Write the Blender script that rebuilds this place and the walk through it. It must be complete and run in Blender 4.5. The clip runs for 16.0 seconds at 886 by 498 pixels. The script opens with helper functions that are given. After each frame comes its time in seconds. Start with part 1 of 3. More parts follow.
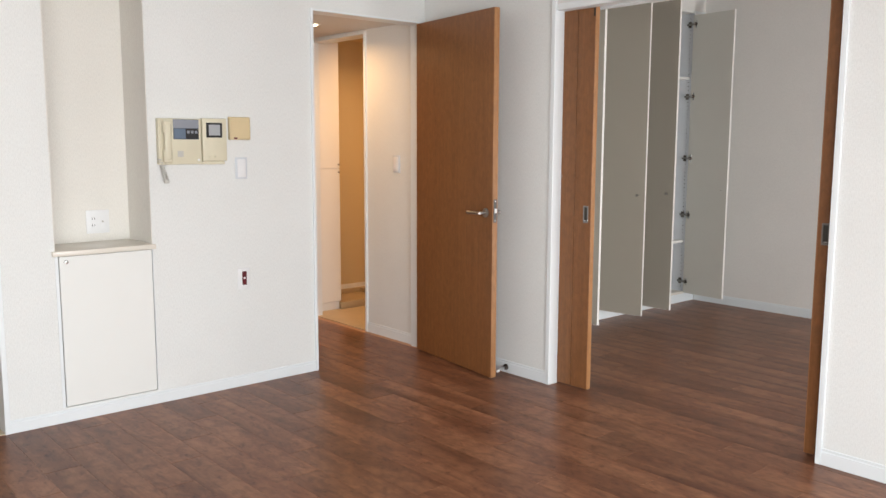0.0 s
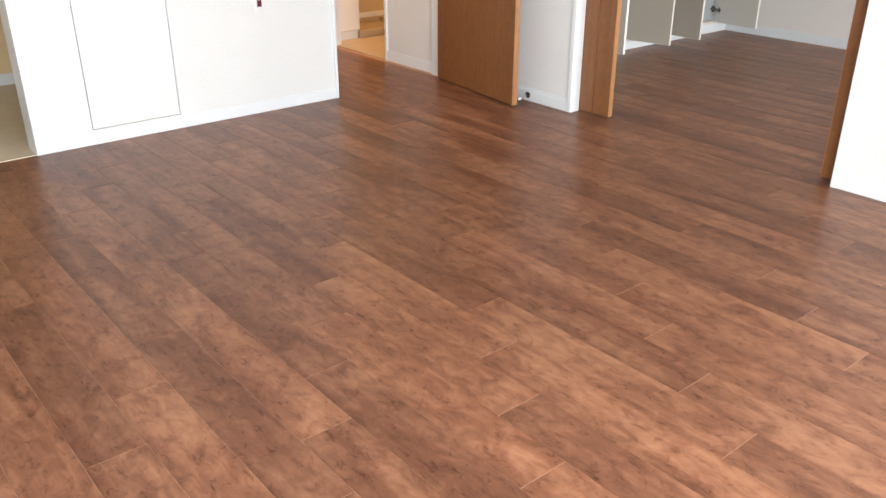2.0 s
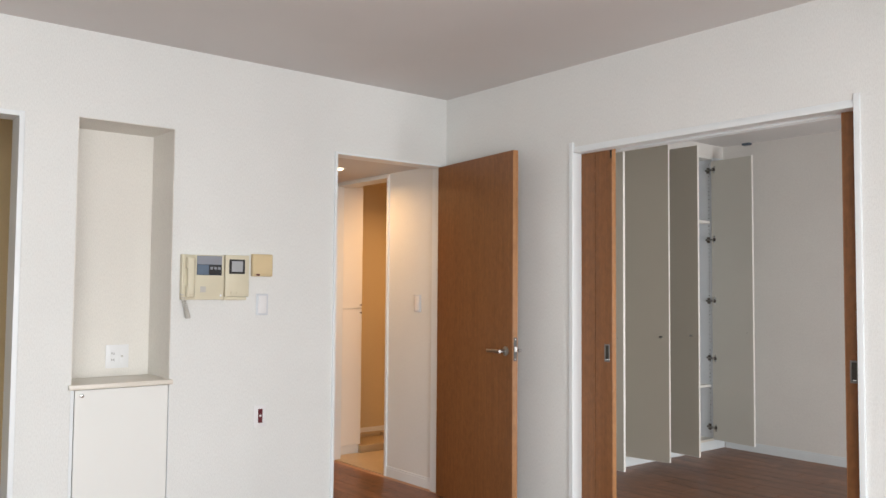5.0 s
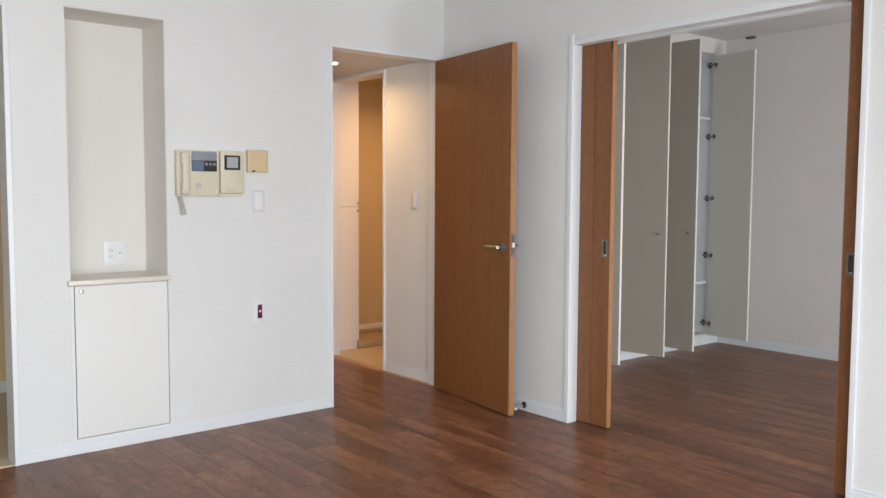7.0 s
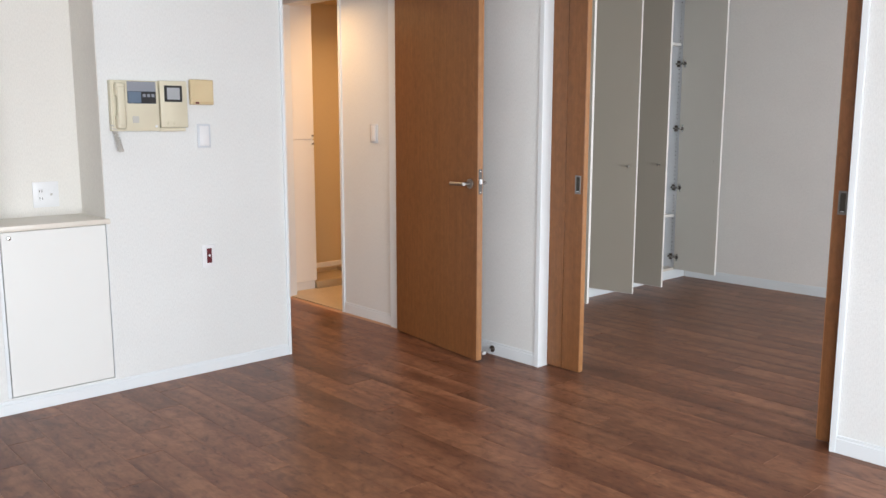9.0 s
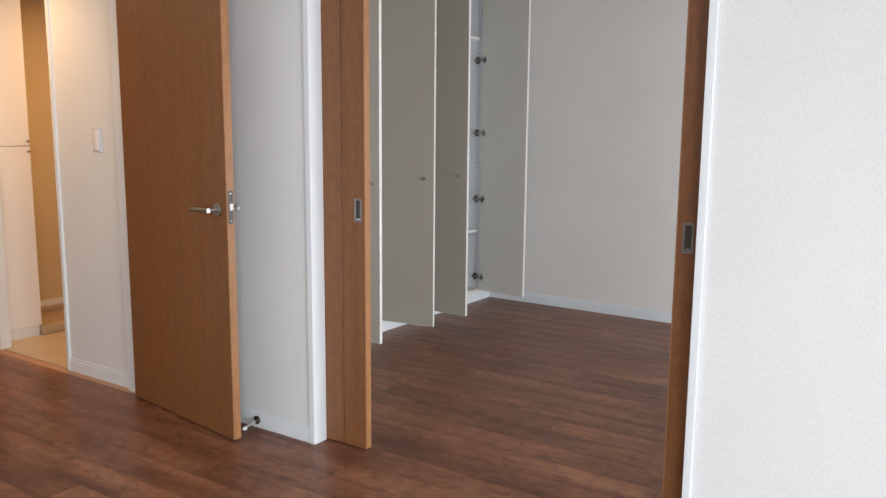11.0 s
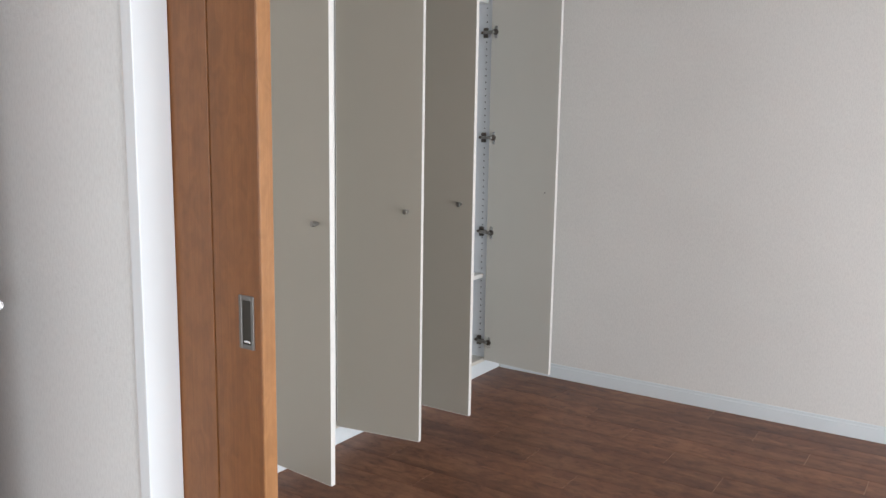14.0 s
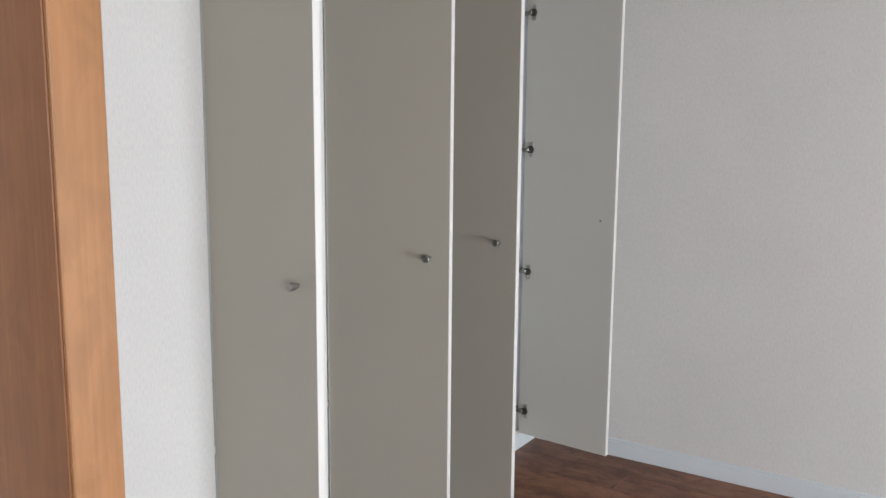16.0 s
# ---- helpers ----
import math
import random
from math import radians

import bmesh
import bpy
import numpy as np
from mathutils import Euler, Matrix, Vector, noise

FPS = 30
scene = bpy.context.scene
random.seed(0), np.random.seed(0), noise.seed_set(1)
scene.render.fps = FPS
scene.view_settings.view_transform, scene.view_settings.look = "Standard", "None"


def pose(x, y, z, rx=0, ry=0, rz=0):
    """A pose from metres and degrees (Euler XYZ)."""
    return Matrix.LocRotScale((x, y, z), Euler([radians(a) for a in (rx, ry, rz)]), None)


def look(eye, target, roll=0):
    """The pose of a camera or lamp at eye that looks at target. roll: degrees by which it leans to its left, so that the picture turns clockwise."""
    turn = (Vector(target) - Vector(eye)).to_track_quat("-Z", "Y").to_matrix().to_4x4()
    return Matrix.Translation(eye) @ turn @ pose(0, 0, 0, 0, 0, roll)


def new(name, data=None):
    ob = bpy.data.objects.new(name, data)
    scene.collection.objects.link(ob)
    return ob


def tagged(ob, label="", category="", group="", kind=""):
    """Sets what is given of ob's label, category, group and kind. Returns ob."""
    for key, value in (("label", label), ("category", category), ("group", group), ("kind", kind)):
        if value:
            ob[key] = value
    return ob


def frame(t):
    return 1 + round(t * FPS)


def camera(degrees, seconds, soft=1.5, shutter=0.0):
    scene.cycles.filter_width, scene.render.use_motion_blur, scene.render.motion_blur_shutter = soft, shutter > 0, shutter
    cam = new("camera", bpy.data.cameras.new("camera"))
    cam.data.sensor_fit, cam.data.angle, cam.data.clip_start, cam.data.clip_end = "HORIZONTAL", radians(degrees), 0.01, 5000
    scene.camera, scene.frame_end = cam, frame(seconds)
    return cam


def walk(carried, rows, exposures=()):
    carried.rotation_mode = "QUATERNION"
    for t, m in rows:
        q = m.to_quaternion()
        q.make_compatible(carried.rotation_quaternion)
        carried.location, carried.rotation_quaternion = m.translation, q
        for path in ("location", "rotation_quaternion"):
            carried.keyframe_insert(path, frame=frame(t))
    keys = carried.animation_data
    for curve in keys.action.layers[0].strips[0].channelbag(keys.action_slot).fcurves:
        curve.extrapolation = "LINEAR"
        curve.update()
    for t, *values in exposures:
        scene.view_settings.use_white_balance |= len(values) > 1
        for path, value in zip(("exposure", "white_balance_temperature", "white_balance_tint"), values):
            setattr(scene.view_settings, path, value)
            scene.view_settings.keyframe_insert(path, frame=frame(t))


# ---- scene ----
cam = camera(56.2, 16.0)
PATH = [
    (0, (-3.414, -4.094, 1.344), (-2.11, -2.6, 1.088), 0.2),
    (0.5, (-3.4, -4.112, 1.339), (-2.128, -2.599, 1.031), 0.1),
    (1, (-3.396, -4.109, 1.317), (-2.165, -2.624, 0.789), 0.1),
    (1.5, (-3.403, -4.098, 1.3), (-2.225, -2.674, 0.535), 0.1),
    (2, (-3.422, -4.105, 1.262), (-2.265, -2.71, 0.416), 0.1),
    (2.5, (-3.413, -4.111, 1.245), (-2.253, -2.703, 0.425), 0.1),
    (3, (-3.41, -4.118, 1.261), (-2.207, -2.65, 0.628), 0.1),
    (3.5, (-3.407, -4.109, 1.277), (-2.159, -2.586, 0.929), 0.2),
    (4, (-3.398, -4.12, 1.284), (-2.134, -2.572, 1.239), 0.3),
    (6.5, (-3.354, -4.098, 1.266), (-2.094, -2.551, 1.406), 0.5),
    (7, (-3.365, -4.09, 1.249), (-2.096, -2.55, 1.114), 0.3),
    (7.5, (-3.374, -4.065, 1.243), (-2.106, -2.541, 0.976), 0.2),
    (8, (-3.367, -4.029, 1.261), (-2.105, -2.506, 0.966), 0.1),
    (10.5, (-2.633, -3.447, 1.292), (-1.063, -2.246, 0.986), 0.4),
    (11, (-2.376, -3.314, 1.31), (-0.739, -2.206, 1.001), 0.5),
    (11.5, (-2.106, -3.129, 1.293), (-0.455, -2.042, 0.984), 0.5),
    (12, (-1.849, -2.966, 1.292), (-0.197, -1.882, 0.983), 0.6),
    (12.5, (-1.562, -2.808, 1.305), (0.091, -1.726, 0.993), 0.7),
    (13, (-1.332, -2.654, 1.301), (0.323, -1.575, 0.989), 0.7),
    (13.5, (-1.117, -2.488, 1.303), (0.537, -1.408, 0.993), 0.6),
    (14, (-0.894, -2.286, 1.306), (0.759, -1.203, 0.995), 0.9),
    (14.5, (-0.699, -2.097, 1.29), (0.943, -0.996, 0.987), 0.8),
    (15, (-0.525, -1.9, 1.3), (1.106, -0.782, 0.998), 0.7),
    (15.5, (-0.351, -1.752, 1.287), (1.276, -0.626, 0.995), 0.5),
    (16, (-0.177, -1.686, 1.301), (1.484, -0.611, 1.008), 0.5),
]
EXPOSURES = [
    (0, -0.12, 6750, 10), (1, -0.10, 6600, 10), (1.5, 0.0, 6600, 10), (2, 0.30, 6650, 10), (2.5, 0.26, 6650, 10), (3, -0.05, 6650, 10), (3.5, -0.27, 6750, 10), (4, -0.14, 6850, 10),
    (6.5, -0.43, 6500, 10), (7, -0.27, 6450, 10), (8, -0.08, 6400, 10), (10.5, -0.12, 6350, 10), (11.5, -0.18, 6350, 10), (12.5, -0.05, 6350, 10), (13.5, 0.12, 6400, 10), (14.5, -0.10, 6350, 10), (15.5, -0.02, 6400, 10), (16, 0.02, 6250, 10),
]
walk(cam, [(t, look(eye, target, roll)) for t, eye, target, roll in PATH], EXPOSURES)


# ---- world and light ----
world = bpy.data.worlds.new("world")
scene.world = world
world.use_nodes = True
wt = world.node_tree
sky = wt.nodes.new("ShaderNodeTexSky")
sky.sky_type = "NISHITA"
sky.sun_disc = False
sky.sun_elevation, sky.sun_rotation = radians(50), radians(120)
wt.links.new(sky.outputs[0], wt.nodes["Background"].inputs[0])
wt.nodes["Background"].inputs[1].default_value = 0.1


def area_lamp(name, place, target, sx, sy, watts, colour):
    d = bpy.data.lights.new(name, "AREA")
    d.shape, d.size, d.size_y, d.energy, d.color = "RECTANGLE", sx, sy, watts, colour
    ob = new(name, d)
    ob.matrix_world = look(place, target)
    return ob


def round_lamp(name, place, radius, watts, colour, spread=160):
    d = bpy.data.lights.new(name, "AREA")
    d.shape, d.size, d.energy, d.color, d.spread = "DISK", radius * 2, watts, colour, radians(spread)
    ob = new(name, d)
    ob.matrix_world = look(place, (place[0], place[1] + 0.001, place[2] - 1))
    return ob


SOUTH = -5.1
DAY = (0.92, 0.955, 1.0)
area_lamp("window_daylight_living", (-3.35, SOUTH - 0.03, 1.10), (-3.35, 0, -1.1), 4.1, 1.9, 272, DAY)
area_lamp("window_daylight_bedroom", (0.98, SOUTH - 0.03, 0.52), (2.9, -2.2, 0.50), 1.65, 0.80, 115, DAY)
WARM = (1.0, 0.585, 0.275)
round_lamp("hall_downlight_lamp", (-0.414, 0.646, 2.084), 0.035, 6.5, WARM)
round_lamp("washroom_lamp", (0.75, 1.0, 2.17), 0.06, 13.5, WARM)


# ---- materials ----
def material(name):
    m = bpy.data.materials.new(name)
    m.use_nodes = True
    return m, m.node_tree, m.node_tree.nodes["Principled BSDF"]


def noise_tex(t, vector, scale, detail=3.0, rough=0.55, distortion=0.0):
    n = t.nodes.new("ShaderNodeTexNoise")
    n.inputs["Scale"].default_value = scale
    n.inputs["Detail"].default_value = detail
    n.inputs["Roughness"].default_value = rough
    n.inputs["Distortion"].default_value = distortion
    if vector is not None:
        t.links.new(vector, n.inputs["Vector"])
    return n.outputs["Fac"]


def mapped(t, source, scale, offset=None):
    n = t.nodes.new("ShaderNodeMapping")
    n.inputs["Scale"].default_value = scale
    t.links.new(source, n.inputs["Vector"])
    if offset is not None:
        t.links.new(offset, n.inputs["Location"])
    return n.outputs[0]


def ramp(t, fac, stops):
    n = t.nodes.new("ShaderNodeValToRGB")
    e = n.color_ramp.elements
    while len(e) < len(stops):
        e.new(0.5)
    for el, (p, c) in zip(e, stops):
        el.position, el.color = p, (*c, 1)
    t.links.new(fac, n.inputs[0])
    return n.outputs[0]


def mix(t, fac, a, b, blend="MIX"):
    n = t.nodes.new("ShaderNodeMix")
    n.data_type, n.blend_type = "RGBA", blend
    for sock, v in ((n.inputs[0], fac), (n.inputs[6], a), (n.inputs[7], b)):
        if isinstance(v, (int, float)):
            sock.default_value = v
        elif isinstance(v, tuple):
            sock.default_value = (*v, 1)
        else:
            t.links.new(v, sock)
    return n.outputs[2]


def maths(t, op, a, b=0.0, c=0.0):
    n = t.nodes.new("ShaderNodeMath")
    n.operation = op
    for sock, v in zip(n.inputs, (a, b, c)):
        if isinstance(v, (int, float)):
            sock.default_value = v
        else:
            t.links.new(v, sock)
    return n.outputs[0]


def bump(t, bsdf, height, strength, distance):
    n = t.nodes.new("ShaderNodeBump")
    n.inputs["Strength"].default_value = strength
    n.inputs["Distance"].default_value = distance
    t.links.new(height, n.inputs["Height"])
    t.links.new(n.outputs[0], bsdf.inputs["Normal"])


def coords(t):
    return t.nodes.new("ShaderNodeTexCoord").outputs["Object"]


def wallpaper(name, colour, relief=0.7):
    """Embossed vinyl wallpaper: woven-looking short vertical strokes over fine lumps."""
    m, t, b = material(name)
    c = coords(t)
    strokes = noise_tex(t, mapped(t, c, (260, 260, 70)), 1.0, 2, 0.6)
    lumps = noise_tex(t, mapped(t, c, (110, 110, 80)), 1.0, 4, 0.65, 0.8)
    blotch = noise_tex(t, c, 1.3, 3)
    dark = tuple(v * 0.955 for v in colour)
    col = mix(t, ramp(t, blotch, [(0.35, (0, 0, 0)), (0.65, (1, 1, 1))]), dark, colour)
    fleck = ramp(t, strokes, [(0.3, (0.92, 0.92, 0.92)), (0.6, (1, 1, 1))])
    t.links.new(mix(t, 1.0, col, fleck, "MULTIPLY"), b.inputs["Base Color"])
    b.inputs["Roughness"].default_value = 0.75
    b.inputs["Specular IOR Level"].default_value = 0.3
    bump(t, b, maths(t, "ADD", strokes, lumps), relief, 0.0012)
    return m


def painted(name, colour, rough=0.4, relief=0.06, wear=0.04):
    m, t, b = material(name)
    c = coords(t)
    n1 = noise_tex(t, c, 2.2, 4)
    n2 = noise_tex(t, mapped(t, c, (90, 90, 30)), 1.0, 2)
    col = mix(t, ramp(t, n1, [(0.3, (0, 0, 0)), (0.7, (1, 1, 1))]), tuple(v * (1 - wear) for v in colour), colour)
    t.links.new(col, b.inputs["Base Color"])
    t.links.new(maths(t, "MULTIPLY_ADD", n1, 0.03, rough - 0.015), b.inputs["Roughness"])
    bump(t, b, n2, relief, 0.0006)
    return m


def wood_veneer(name, light, dark, rough=0.42):
    """Straight-grained veneer, grain running upward."""
    m, t, b = material(name)
    c = coords(t)
    fine = noise_tex(t, mapped(t, c, (330, 330, 5.0)), 1.0, 3, 0.6)
    streak = noise_tex(t, mapped(t, c, (55, 55, 1.1)), 1.0, 4, 0.6, 0.5)
    broad = noise_tex(t, mapped(t, c, (6, 6, 0.7)), 1.0, 3)
    f = maths(t, "ADD", maths(t, "MULTIPLY", fine, 0.45), maths(t, "MULTIPLY", streak, 0.55))
    col = ramp(t, f, [(0.33, dark), (0.64, light)])
    tone = ramp(t, broad, [(0.3, (0.93, 0.92, 0.91)), (0.7, (1.03, 1.02, 1.01))])
    flake = noise_tex(t, mapped(t, c, (45, 45, 22)), 1.0, 3, 0.6, 0.8)
    col = mix(t, 0.85, col, ramp(t, flake, [(0.35, (0.88, 0.86, 0.84)), (0.62, (1.10, 1.09, 1.08))]), "MULTIPLY")
    t.links.new(mix(t, 1.0, col, tone, "MULTIPLY"), b.inputs["Base Color"])
    t.links.new(maths(t, "MULTIPLY_ADD", streak, 0.15, rough - 0.07), b.inputs["Roughness"])
    bump(t, b, fine, 0.12, 0.0004)
    return m


def floor_wood(name):
    """Printed maple-look floorboards in brown stain, grain along the board."""
    m, t, b = material(name)
    c = coords(t)
    info = t.nodes.new("ShaderNodeObjectInfo")
    off = t.nodes.new("ShaderNodeCombineXYZ")
    t.links.new(maths(t, "MULTIPLY", info.outputs["Random"], 37.0), off.inputs[0])
    t.links.new(maths(t, "MULTIPLY", info.outputs["Random"], 91.0), off.inputs[1])
    add = t.nodes.new("ShaderNodeVectorMath")
    t.links.new(c, add.inputs[0])
    t.links.new(off.outputs[0], add.inputs[1])
    v = add.outputs[0]
    fibre = noise_tex(t, mapped(t, v, (170, 6, 1)), 1.0, 3, 0.6)
    zone = noise_tex(t, mapped(t, v, (9, 1.7, 1)), 1.0, 4, 0.6, 0.6)
    smudge = noise_tex(t, mapped(t, v, (22, 12, 1)), 1.0, 6, 0.68, 0.8)
    figure = noise_tex(t, mapped(t, v, (30, 3.2, 1)), 1.0, 4, 0.62, 2.0)
    knots = noise_tex(t, mapped(t, v, (46, 24, 1)), 1.0, 4, 0.72, 1.0)
    f = maths(t, "ADD", maths(t, "MULTIPLY", zone, 0.62), maths(t, "MULTIPLY", smudge, 0.38))
    col = ramp(t, f, [(0.34, (0.132, 0.053, 0.030)), (0.47, (0.192, 0.082, 0.045)), (0.62, (0.300, 0.143, 0.079))])
    blot = ramp(t, smudge, [(0.30, (0.70, 0.66, 0.64)), (0.46, (1, 1, 1)), (0.7, (1.05, 1.05, 1.05))])
    col = mix(t, 0.8, col, blot, "MULTIPLY")
    specks = ramp(t, knots, [(0.34, (0.36, 0.29, 0.26)), (0.43, (1, 1, 1))])
    col = mix(t, ramp(t, f, [(0.42, (0.9, 0.9, 0.9)), (0.58, (0.25, 0.25, 0.25))]), col, mix(t, 1.0, col, specks, "MULTIPLY"))
    col = mix(t, 0.35, col, ramp(t, figure, [(0.36, (0.76, 0.72, 0.70)), (0.5, (1, 1, 1)), (0.66, (1.08, 1.07, 1.06))]), "MULTIPLY")
    rings = t.nodes.new("ShaderNodeTexWave")
    rings.wave_type, rings.bands_direction = "RINGS", "Z"
    rings.inputs["Scale"].default_value = 1.0
    rings.inputs["Distortion"].default_value = 5.0
    rings.inputs["Detail"].default_value = 3.0
    rings.inputs["Detail Scale"].default_value = 0.8
    t.links.new(mapped(t, v, (26, 3.0, 1)), rings.inputs["Vector"])
    lines = ramp(t, rings.outputs["Fac"], [(0.0, (0.72, 0.67, 0.64)), (0.35, (1, 1, 1)), (1.0, (1.03, 1.03, 1.03))])
    col = mix(t, ramp(t, zone, [(0.42, (0.06, 0.06, 0.06)), (0.60, (0.45, 0.45, 0.45))]), col, mix(t, 1.0, col, lines, "MULTIPLY"))
    col = mix(t, 0.3, col, ramp(t, fibre, [(0.3, (0.82, 0.80, 0.78)), (0.6, (1.04, 1.04, 1.04))]), "MULTIPLY")
    sep = t.nodes.new("ShaderNodeSeparateXYZ")
    t.links.new(c, sep.inputs[0])
    band = maths(t, "MULTIPLY_ADD", sep.outputs[0], 6.9, 0.5)
    edge = ramp(t, band, [(0.0, (0.72, 0.68, 0.65)), (0.34, (1, 1, 1)), (0.85, (1.05, 1.04, 1.03)), (1.0, (0.96, 0.94, 0.93))])
    strength = maths(t, "FRACT", maths(t, "MULTIPLY", info.outputs["Random"], 7.3))
    col = mix(t, strength, col, mix(t, 1.0, col, edge, "MULTIPLY"))
    hue = ramp(t, info.outputs["Random"], [(0.0, (0.80, 0.78, 0.78)), (0.5, (1.0, 1.0, 1.0)), (1.0, (1.12, 1.10, 1.07))])
    col = mix(t, 1.0, col, hue, "MULTIPLY")
    t.links.new(col, b.inputs["Base Color"])
    t.links.new(maths(t, "MULTIPLY_ADD", smudge, 0.16, 0.26), b.inputs["Roughness"])
    b.inputs["Specular IOR Level"].default_value = 0.22
    bump(t, b, maths(t, "ADD", fibre, figure), 0.10, 0.0006)
    return m


def metal(name, colour, rough):
    m, t, b = material(name)
    n = noise_tex(t, mapped(t, coords(t), (40, 40, 400)), 1.0, 2)
    b.inputs["Base Color"].default_value = (*colour, 1)
    b.inputs["Metallic"].default_value = 1.0
    t.links.new(maths(t, "MULTIPLY_ADD", n, 0.15, rough - 0.07), b.inputs["Roughness"])
    return m


def plastic(name, colour, rough=0.4):
    m, t, b = material(name)
    n = noise_tex(t, coords(t), 9.0, 4)
    col = mix(t, ramp(t, n, [(0.3, (0, 0, 0)), (0.75, (1, 1, 1))]), tuple(v * 0.93 for v in colour), colour)
    t.links.new(col, b.inputs["Base Color"])
    b.inputs["Roughness"].default_value = rough
    bump(t, b, noise_tex(t, coords(t), 900.0, 1), 0.05, 0.0002)
    return m


def glow(name, colour, strength):
    m, t, b = material(name)
    b.inputs["Base Color"].default_value = (*colour, 1)
    b.inputs["Emission Color"].default_value = (*colour, 1)
    b.inputs["Emission Strength"].default_value = strength
    return m


def tile_stone(name, colour):
    m, t, b = material(name)
    c = coords(t)
    n1 = noise_tex(t, c, 5.0, 5, 0.6, 0.8)
    n2 = noise_tex(t, c, 60.0, 3)
    col = mix(t, ramp(t, n1, [(0.3, (0, 0, 0)), (0.7, (1, 1, 1))]), tuple(v * 0.85 for v in colour), colour)
    t.links.new(mix(t, 0.15, col, ramp(t, n2, [(0.3, (0.5, 0.5, 0.5)), (0.6, (1, 1, 1))]), "MULTIPLY"), b.inputs["Base Color"])
    b.inputs["Roughness"].default_value = 0.4
    return m


PAPER = wallpaper("white_wallpaper", (0.785, 0.80, 0.785))
# Cream tone carries the warm light bouncing inside the niche.
PAPER_NICHE = wallpaper("bounce_tinted_niche_paper", (0.805, 0.785, 0.735))
PAPER_ROOM = wallpaper("bedroom_wallpaper", (0.82, 0.80, 0.765), 0.45)
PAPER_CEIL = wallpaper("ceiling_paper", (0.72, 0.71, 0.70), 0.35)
# Deeper tan than plain beige, carrying the kitchen's warm light.
PAPER_KITCHEN = wallpaper("warm_lit_kitchen_wallpaper", (0.80, 0.62, 0.36))
PAPER_BEIGE = wallpaper("beige_wallpaper", (0.62, 0.49, 0.29))
WHITE = painted("white_trim", (0.785, 0.828, 0.845), 0.35)
CABINET_WHITE = painted("cabinet_door_white", (0.79, 0.80, 0.775), 0.4, 0.04, 0.02)
MELAMINE = painted("white_melamine", (0.80, 0.79, 0.75), 0.38, 0.03, 0.02)
# Sheet grey deepened to hold the outer faces' shade; edges stay white.
CLOSET_FACE = painted("shaded_grey_door_sheet", (0.415, 0.382, 0.318), 0.33, 0.05, 0.03)
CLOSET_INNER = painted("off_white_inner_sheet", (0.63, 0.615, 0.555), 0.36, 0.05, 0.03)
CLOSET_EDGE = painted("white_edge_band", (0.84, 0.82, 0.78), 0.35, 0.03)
CLOSET_IN = painted("pale_closet_lining", (0.74, 0.77, 0.80), 0.45, 0.03)
SILL = painted("cream_sill_board", (0.74, 0.70, 0.62), 0.3, 0.03)
DOOR_WOOD = wood_veneer("orange_brown_veneer", (0.252, 0.106, 0.037), (0.185, 0.074, 0.0245))
# Paler copy of the door veneer; light falling on the edges is in it.
EDGE_WOOD = wood_veneer("lit_edge_veneer", (0.385, 0.188, 0.075), (0.300, 0.140, 0.052))
FLOOR_WOOD = floor_wood("brown_floorboard")
# Pale tan so the joints show the highlight on the boards' bevelled edges.
GAP = painted("pale_joint_highlight", (0.50, 0.30, 0.19), 0.6)
# Near-black for the shade in gaps, slots and pin holes, and the guide.
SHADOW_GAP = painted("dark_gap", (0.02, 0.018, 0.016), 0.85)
STEEL = metal("satin_steel", (0.36, 0.35, 0.33), 0.45)
PLATE = metal("dull_steel_plate", (0.24, 0.235, 0.225), 0.42)
CHROME = metal("chrome", (0.72, 0.72, 0.72), 0.15)
LATCH = metal("brushed_latch_plate", (0.15, 0.148, 0.145), 0.6)
LEVER = metal("polished_lever_steel", (0.34, 0.33, 0.32), 0.32)
DARK_METAL = metal("dark_nickel", (0.16, 0.14, 0.125), 0.32)
CREAM = plastic("yellowed_cream_plastic", (0.70, 0.655, 0.50), 0.4)
YELLOW = plastic("aged_yellow_plastic", (0.68, 0.55, 0.33), 0.4)
WHITE_PLASTIC = plastic("white_plastic", (0.82, 0.83, 0.84), 0.3)
SWITCH_PLASTIC = plastic("cool_white_plastic", (0.66, 0.70, 0.74), 0.3)
GREY_PLASTIC = plastic("grey_cord_plastic", (0.55, 0.54, 0.50), 0.5)
BLUE_GREY = plastic("blue_grey_panel", (0.10, 0.13, 0.17), 0.25)
BLUE_LIGHT = plastic("grey_blue_strip", (0.27, 0.29, 0.33), 0.3)
BLUE_DISPLAY = plastic("blue_display", (0.13, 0.18, 0.25), 0.2)
BLACK = plastic("black_bezel", (0.02, 0.02, 0.022), 0.3)
SCREEN = plastic("grey_screen", (0.42, 0.44, 0.46), 0.15)
DARK_RED = plastic("dark_red_plastic", (0.12, 0.012, 0.02), 0.35)
TILE = tile_stone("beige_floor_tile", (0.62, 0.50, 0.34))
# Cream lightened as well, for the extra light the kitchen floor gets.
KITCHEN_TILE = tile_stone("cream_kitchen_floor", (0.72, 0.62, 0.46))
PAN = plastic("beige_tray_plastic", (0.45, 0.35, 0.22), 0.45)
CUP = metal("recess_shade_cup", (0.085, 0.08, 0.07), 0.38)
LAMP = glow("warm_lamp_face", (1.0, 0.80, 0.55), 6.0)


